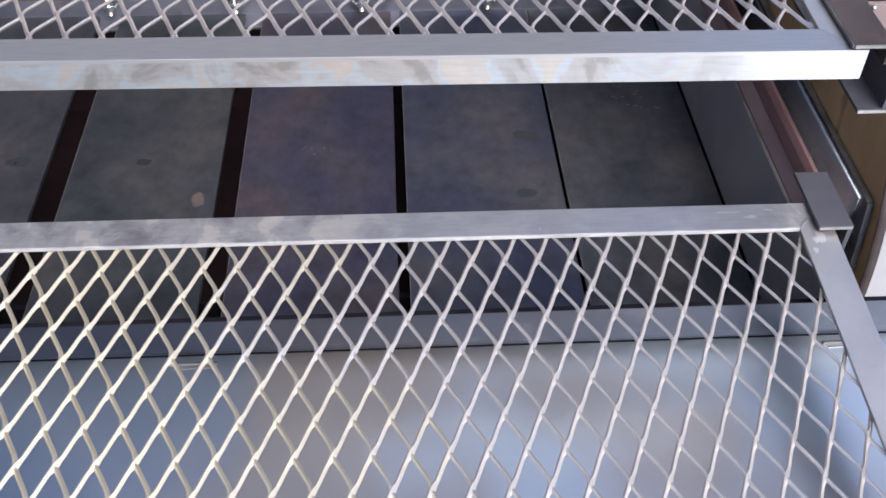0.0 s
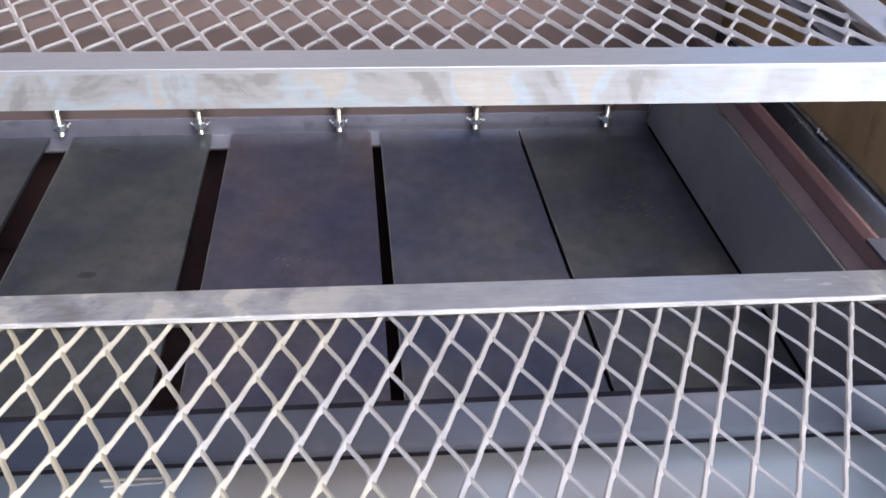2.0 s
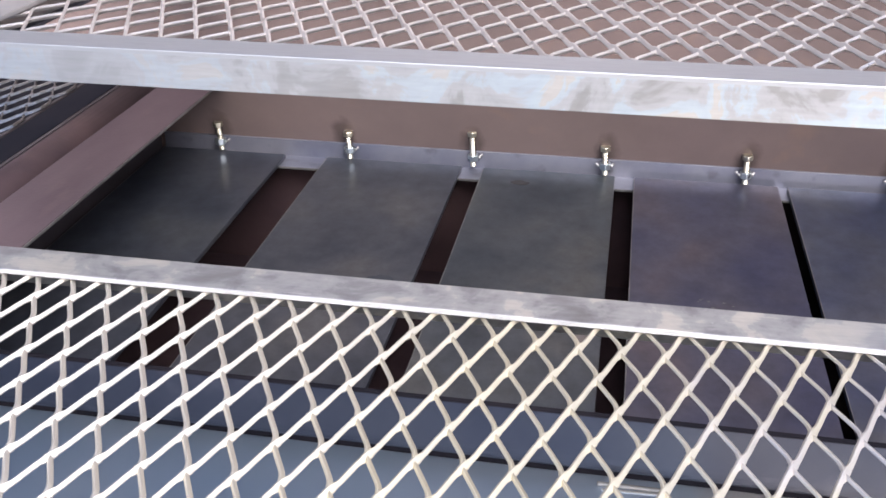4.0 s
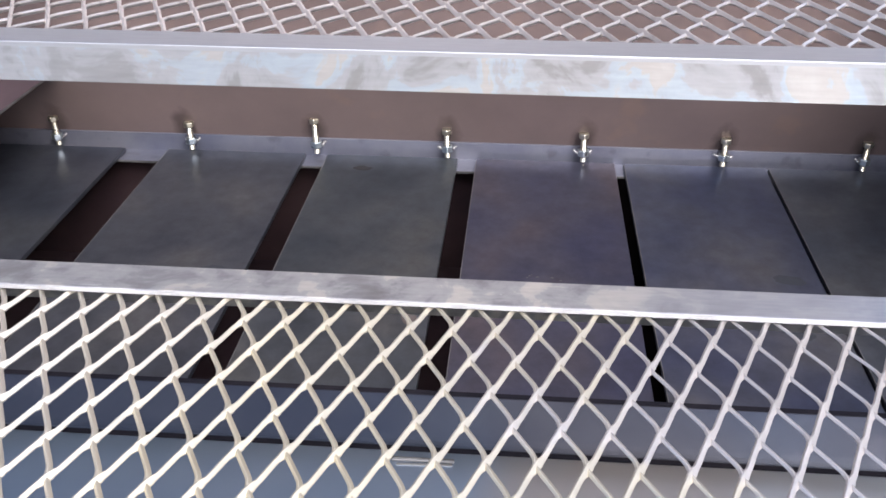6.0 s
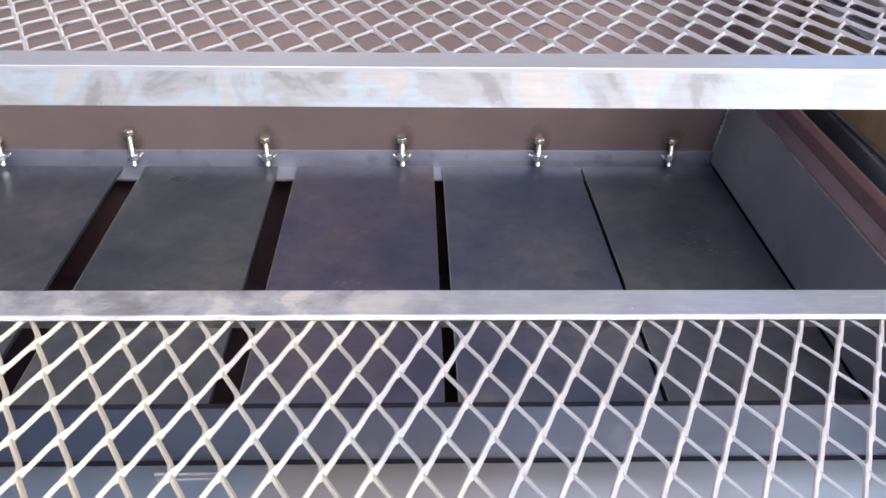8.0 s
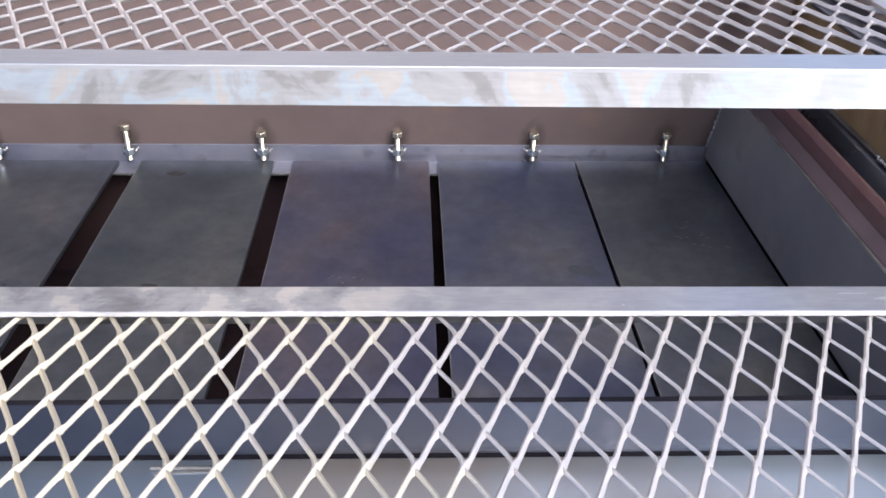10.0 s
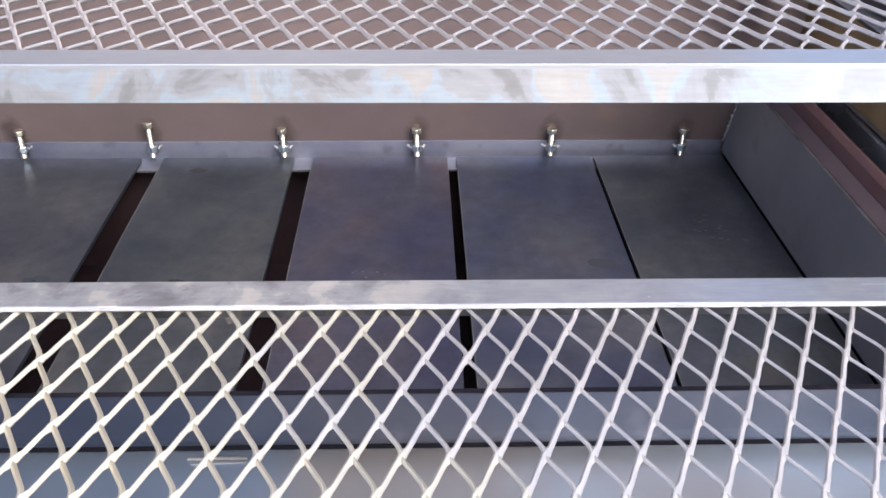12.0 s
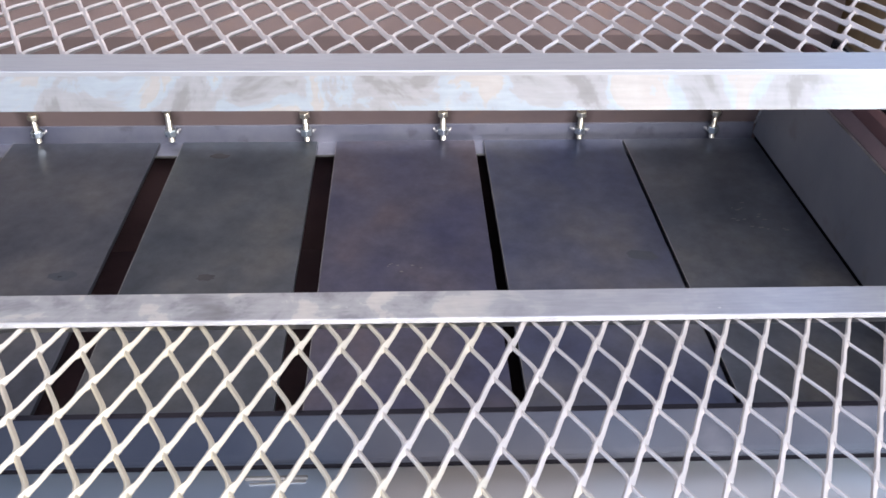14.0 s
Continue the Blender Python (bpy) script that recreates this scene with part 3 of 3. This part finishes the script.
side_wall = part("side_wall", side, M_SIDE, smoker, "dark blue-grey side wall with a bright cut edge")
part("runner", extrude_bm([(0.3220, 0.070), (0.3220, 0.1085), (0.3232, 0.120), (0.3260, 0.1262), (0.330, 0.125), (0.331, 0.070)], "y", -0.500, -0.036, 0.0006), M_RUNNER, smoker, "reddish brown rack runner")
part("runner_foot", extrude_bm([(0.3120, 0.070), (0.3120, 0.0998), (0.3215, 0.1082), (0.3215, 0.070)], "y", -0.500, -0.036, 0.0004), M_PURPLE, smoker, "dark purple-brown foot of the runner")
ring = []
for k in range(41):
    ring.append((CY + (R - 0.007) * math.cos(radians(180 + 180 * k / 40)), CZ + (R - 0.007) * math.sin(radians(180 + 180 * k / 40))))
ring = [(y, z) for y, z in ring if z < 0.128]
ring += [(CY + 0.278, 0.128), (CY - 0.2815, 0.128)]
backing = part("runner_backing", extrude_bm(ring, "x", X_END - 0.006, X_END - 0.001), M_BACK, smoker, "dark glossy plate welded over the lower end plate")
rear_angle = part("support_angle", extrude_bm(angle_profile(WY - 0.001, -0.0085, -0.034, 0.0235, 0.003), "x", WX0 + 0.002, WX1 - 0.001, 0.0005), M_ANGLE, smoker, "blue-grey angle bar that carries the plates")
# front bar coloured darker than the rear one for the shade there
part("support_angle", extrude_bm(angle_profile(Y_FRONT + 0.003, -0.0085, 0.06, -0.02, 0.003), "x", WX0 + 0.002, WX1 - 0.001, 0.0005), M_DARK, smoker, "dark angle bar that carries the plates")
part("corner_weld", weld_bm(seg((0.3066, WY - 0.003, 0.014), (0.3083, WY - 0.003 + 0.083 * LEAN, 0.097), 40), 0.0019, 31), M_WELD, side_wall, "lumpy bright corner weld", True)
# fire chamber under the plates; black sheets hold its shade in their colour
part("chamber_side", box_bm(0.3095, 0.3125, -0.446, WY - 0.002, -0.1475, 0.0), M_BLACK, smoker, "black sheet closing the side of the chamber")
part("chamber_front", box_bm(-1.38, WX1, -0.452, -0.447, -0.1475, -0.013), M_BLACK, smoker, "black sheet closing the front of the chamber")
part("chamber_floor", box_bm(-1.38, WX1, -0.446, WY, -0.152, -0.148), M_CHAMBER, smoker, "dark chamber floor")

# far side: flange, round bar, dark sheet
# the flange's shade on this wall is put into its dark colour
part("side_wall", box_bm(-0.728, -0.724, Y_FRONT, WY - 0.001, -0.03, 0.0965, 0.0006), M_DARK, smoker, "dark side wall under the flange")
side_flange = part("side_flange", box_bm(-0.676, -0.6155, Y_FRONT, WY - 0.001, 0.097, 0.100, 0.0005), M_FLANGE, smoker, "reddish brown side flange with a bright edge")
bar = [(-0.7040 + 0.0245 * math.cos(radians(a)), 0.079 + 0.0245 * math.sin(radians(a))) for a in range(0, 360, 12)]
part("cross_bar", extrude_bm(bar, "y", Y_FRONT, WY - 0.001), M_BAR, smoker, "brown round bar", True)
part("floor_sheet", box_bm(-0.766, -0.7300, Y_FRONT, WY - 0.001, 0.092, 0.096, 0.0006), M_BLACK, smoker, "dark blue-black sheet edge")

# legs down to the yard
for lx in (X_FAR + 0.08, X_END - 0.10):
    for ly in (CY - 0.17, CY + 0.17):
        part("leg", box_bm(lx - 0.02, lx + 0.02, ly - 0.02, ly + 0.02, -0.85, CZ - 0.245, 0.002), M_SIDE, smoker, "square steel tube leg")

# raised door, standing open above the tank
door = arc_shell(X_FAR, X_END, 42, 168, R + 0.002, 0.005, 40)
hinge = Vector((0, CY + R * math.cos(radians(41)), CZ + R * math.sin(radians(41))))
bmesh.ops.rotate(door, cent=hinge, matrix=Matrix.Rotation(radians(-95), 3, "X"), verts=door.verts)
part("door", door, M_DOOR, smoker, "raised curved tank door with a brown inner face", True)

# runner clips
def clip(x, s, z, leg):
    prof = angle_profile(x, z, s * LEG, -leg, 0.003)
    return extrude_bm(prof, "y", -0.5445, -0.4840, 0.0006)


clip_right = part("rack_clip", clip(0.3200, -1, 0.150, 0.0575), M_CLIP, smoker, "short dark angle clip over the rack's corner")
clip_left = part("rack_clip", clip(-0.6230, 1, 0.150, 0.043), M_FLANGE, smoker, "short brown angle clip over the rack's corner")
guard = part("rack_guard", extrude_bm(angle_profile(0.3120, 0.289, -0.0265, -0.016, 0.003), "y", -0.5215, -0.455, 0.0006), M_GUARD, smoker, "dark angle guard over the upper rack's corner")
part("rack_bracket", extrude_bm(angle_profile(-0.6320, 0.2560, 0.0400, 0.0220, 0.003), "y", -0.5200, -0.0450, 0.0006), M_CLIP, smoker, "dark angle bracket under the upper rack")
bracket = part("rack_bracket", extrude_bm(angle_profile(0.3220, 0.236, -0.020, 0.03, 0.003), "y", -0.5240, -0.04, 0.0006), M_CLIP, smoker, "dark angle bracket under the upper rack")
part("bracket_web", box_bm(0.3225, X_END - 0.001, -0.4560, -0.4515, 0.2365, 0.278, 0.0006), M_SHELL, smoker, "rusty strip between bracket and end plate")


def cut_edge(owner, x0, x1, y0, y1, z0, z1):
    part("cut_edge", box_bm(x0, x1, y0, y1, z0, z1, 0.0003), M_EDGE, owner, "bright saw-cut edge")


cut_edge(bracket, 0.3022, 0.3218, -0.5248, -0.5240, 0.2362, 0.239)
cut_edge(guard, 0.2860, 0.3118, -0.5223, -0.5215, 0.2862, 0.2888)
cut_edge(guard, 0.2847, 0.2855, -0.5215, -0.4555, 0.2862, 0.2888)
cut_edge(clip_right, 0.2950, 0.3195, -0.5453, -0.5445, 0.1472, 0.1498)
cut_edge(clip_left, -0.6225, -0.598, -0.5453, -0.5445, 0.1472, 0.1498)
cut_edge(clip_left, -0.5976, -0.5968, -0.5445, -0.4845, 0.1472, 0.1498)
cut_edge(side_wall, 0.3085, 0.3115, -0.57, -0.026, WTOP + 0.0002, WTOP + 0.0008)
cut_edge(side_flange, -0.6152, -0.6146, -0.57, 0.012, 0.0972, 0.0998)
cut_edge(rear_angle, WX0 + 0.004, WX1 - 0.003, WY - 0.0358, WY - 0.0351, -0.0083, -0.0057)
cut_edge(backing, X_END - 0.006, X_END - 0.001, CY - 0.279, CY + 0.273, 0.1282, 0.1288)

roll = [(0.3400, 0.070), (0.3400, 0.092), (0.3430, 0.104), (0.3475, 0.1145), (0.3520, 0.1225), (0.3532, 0.1262), (0.3534, 0.070)]
part("backing_roll", extrude_bm(roll, "y", CY - 0.270, -0.040), M_BACK, backing, "rolled glossy edge of the dark plate", True)

# tack welds where the brackets and the lower plate meet the end plate
for p, q, k, seed in (((0.3535, -0.300, 0.1295), (0.3535, -0.282, 0.1295), 6, 61), ((0.3535, -0.130, 0.1295), (0.3535, -0.112, 0.1295), 6, 62)):
    part("tack_weld", weld_bm(seg(p, q, k), 0.0020, seed), M_WELD, backing, "bright tack weld", True)
part("tack_weld", weld_bm(seg((0.3245, -0.4585, 0.262), (0.3245, -0.4585, 0.277), 6), 0.0020, 63), M_WELD, bracket, "bright tack weld", True)


# ---------------------------------------------------------------- heat plates
def heat_plate(x0, x1, tone):
    y0 = -0.556
    bm = box_bm(-(x1 - x0) / 2, (x1 - x0) / 2, y0, 0.003, -0.0048, 0.0, 0.0006)
    ob = link("heat_plate", bm, tone)
    ob.location = ((x0 + x1) / 2, 0, 0.0)
    part("worn_edge", box_bm(-(x1 - x0) / 2 + 0.0002, -(x1 - x0) / 2 + 0.0009, y0 + 0.001, -0.001, -0.0003, 0.0002), M_EDGE, ob, "bright worn edge")
    tagged(ob, "loose dark blue-grey steel plate laid across the firebox", "heat plate", "row of heat plates")
    return ob


plates = []
for (x0, x1), tone in zip(((-0.7160, -0.5641), (-0.5139, -0.3550), (-0.3300, -0.1830), (-0.1625, -0.0098), (0.0, 0.1527), (0.1560, 0.3040)), PLATE_TONES):
    plates.append(heat_plate(x0, x1, tone))


def burn_mark(plate, x, y, rx, ry, seed, mat=M_MARK, label="small dark burn mark"):
    rnd = random.Random(seed)
    bm = bmesh.new()
    ring = []
    for k in range(18):
        a = k * math.tau / 18
        q = rnd.uniform(0.8, 1.15)
        ring.append(bm.verts.new((x - plate.location.x + rx * q * math.cos(a), y + ry * q * math.sin(a), 0.0003)))
    bm.faces.new(ring)
    part("burn_mark", bm, mat, plate, label)


for plate, x, y, rx, ry, seed in ((plates[2], -0.2605, -0.271, 0.008, 0.0055, 1), (plates[2], -0.2850, -0.033, 0.010, 0.006, 2)):
    burn_mark(plate, x, y, rx, ry, seed)
for plate, x, y, rx, ry, seed in ((plates[4], 0.126, -0.243, 0.014, 0.009, 4), (plates[1], -0.384, -0.266, 0.012, 0.008, 5), (plates[4], 0.117, -0.332, 0.010, 0.007, 6)):
    burn_mark(plate, x, y, rx, ry, seed, M_STAIN, "faint dark stain in the scale")
burn_mark(plates[2], -0.2000, -0.329, 0.007, 0.011, 7, M_RUST, "small orange rust bloom")
for k in range(16):
    burn_mark(plates[5], 0.244 + random.gauss(0, 0.012), -0.181 + random.gauss(0, 0.013), random.uniform(0.0008, 0.0028), random.uniform(0.0005, 0.0012), 20 + k, M_FLAKE, "pale scraped fleck")
for k in range(7):
    burn_mark(plates[3], -0.092 + random.gauss(0, 0.010), -0.249 + random.gauss(0, 0.008), random.uniform(0.0006, 0.0016), random.uniform(0.0005, 0.0010), 50 + k, M_FLAKE, "pale scraped fleck")


# ---------------------------------------------------------------- bolts
def hex_bm(r, z0, z1, bevel=0.0006):
    bm = bmesh.new()
    bmesh.ops.create_cone(bm, cap_ends=True, segments=6, radius1=r, radius2=r, depth=z1 - z0, matrix=Matrix.Translation((0, 0, (z0 + z1) / 2)))
    bmesh.ops.bevel(bm, geom=bm.edges[:], offset=bevel, segments=1, affect="EDGES")
    return bm


def thread_bm(r, z0, z1, pitch=0.0016):
    bm = bmesh.new()
    k = int((z1 - z0) / pitch) * 2
    prev = None
    for i in range(k + 1):
        q = r if i % 2 else r * 0.84
        ring = [bm.verts.new((q * math.cos(a * math.pi / 6), q * math.sin(a * math.pi / 6), z0 + (z1 - z0) * i / k)) for a in range(12)]
        if prev:
            for j in range(12):
                bm.faces.new((prev[j], prev[(j + 1) % 12], ring[(j + 1) % 12], ring[j]))
        else:
            bm.faces.new(list(reversed(ring)))
        prev = ring
    bm.faces.new(prev)
    return bm


def adjusting_bolt(x, y, rise, tilt, sides):
    root = new("adjusting_bolt")
    top = 0.036 + rise
    part("bolt_head", hex_bm(0.0060, top - 0.0055, top), M_BOLT, root, "brass-toned zinc hex head")
    part("shank", thread_bm(0.0033, 0.0005, top - 0.0054), M_BOLT, root, "threaded zinc shank")
    nut = part("nut", hex_bm(0.0066, 0.0075, 0.0145), M_NUT, root, "zinc hex nut welded in place")
    for q, side in enumerate(sides):
        part("tack_weld", weld_bm(seg((side * 0.0068, 0.001, 0.0100), (side * 0.0092, 0.003, 0.0118), 4), 0.0017, int(x * 1000) + 900 + q), M_WELD, nut, "bright tack weld", True)
    root.matrix_basis = pose(x, y, 0.0, 0, tilt, random.uniform(-8, 8))
    tagged(root, "zinc-plated hex bolt standing in a welded nut behind the plates", "bolt", "adjusting bolts")
    return root


for x, rise, tilt, sides in ((-0.643, -0.001, -3.0, (1,)), (-0.486, -0.003, -2.0, (1,)), (-0.342, 0.006, -2.0, (1,)), (-0.1945, -0.002, -2.0, (1, -1)), (-0.0445, -0.002, -1.0, (1, -1)), (0.107, -0.003, 1.0, (-1, 1)), (0.256, -0.003, 2.0, (-1,))):
    adjusting_bolt(x, 0.004, rise, tilt, sides)

# ---------------------------------------------------------------- grate in the next chamber
grate = new("charcoal_grate")
gb = expanded_bm(-0.46, 0.0, -0.52, 0.0, -0.02, -0.094, lean=-66.0, wide=0.0015, tall=0.0033)
part("expanded_mesh", gb, M_MESH_DARK, grate, "raised expanded steel mesh")
for yy in (-0.52, -0.004):
    part("edge_bar", box_bm(-0.46, 0.0, yy, yy + 0.004, -0.016, -0.002, 0.0005), M_DARK, grate)
for xx in (-0.46, -0.004):
    part("edge_bar", box_bm(xx, xx + 0.004, -0.515, -0.0045, -0.016, -0.002, 0.0005), M_DARK, grate)
# added black sheet: darkness between the strands as a solid colour
part("ash_sheet", box_bm(-0.46, 0.0, -0.52, 0.0, -0.012, -0.010), M_BLACK, grate, "black sheet for the shade below the mesh")
grate.matrix_basis = pose(-0.764, 0.0, 0.100)
tagged(grate, "expanded steel grate lying low in the neighbouring chamber", "grate")

# ---------------------------------------------------------------- racks
lower = rack("lower_rack", "pulled-out grill rack of bare angle iron and expanded mesh", 0.922, 0.46, (-0.0522 + 0.152, -0.0440), False, M_MESH, M_RAIL_LOW,
             scrapes=((0.2458, -0.0196, 0.0010, 0.0007, 1), (0.385, -0.0080, 0.0090, 0.0010, 2), (0.402, -0.0130, 0.0070, 0.0016, 3), (0.418, -0.0065, 0.0045, 0.0008, 4), (0.447, -0.036, 0.0050, 0.0065, 5), (0.441, -0.047, 0.0020, 0.0035, 6),
                      (-0.446, -0.0085, 0.0070, 0.0012, 7), (-0.437, -0.0215, 0.0085, 0.0009, 8), (-0.452, -0.030, 0.0030, 0.0060, 9), (0.031, -0.0150, 0.0009, 0.0006, 10), (-0.21, -0.0235, 0.010, 0.0008, 11), (-0.16, -0.0225, 0.007, 0.0008, 12)))
lower.matrix_basis = pose(0, -0.5126, 0.1453, 3.63, 0, -0.17) @ pose(-0.152, 0, 0)
upper = rack("upper_rack", "upper grill rack of bare angle iron and expanded mesh", 0.902, 0.46, (0.154, -0.3995), True, M_MESH_GREY, M_RAIL, 0.0225, lean=-58.0)
upper.matrix_basis = pose(0, -0.5155, 0.2831, 0, -0.27, -1.07) @ pose(-0.154, 0.46, 0)
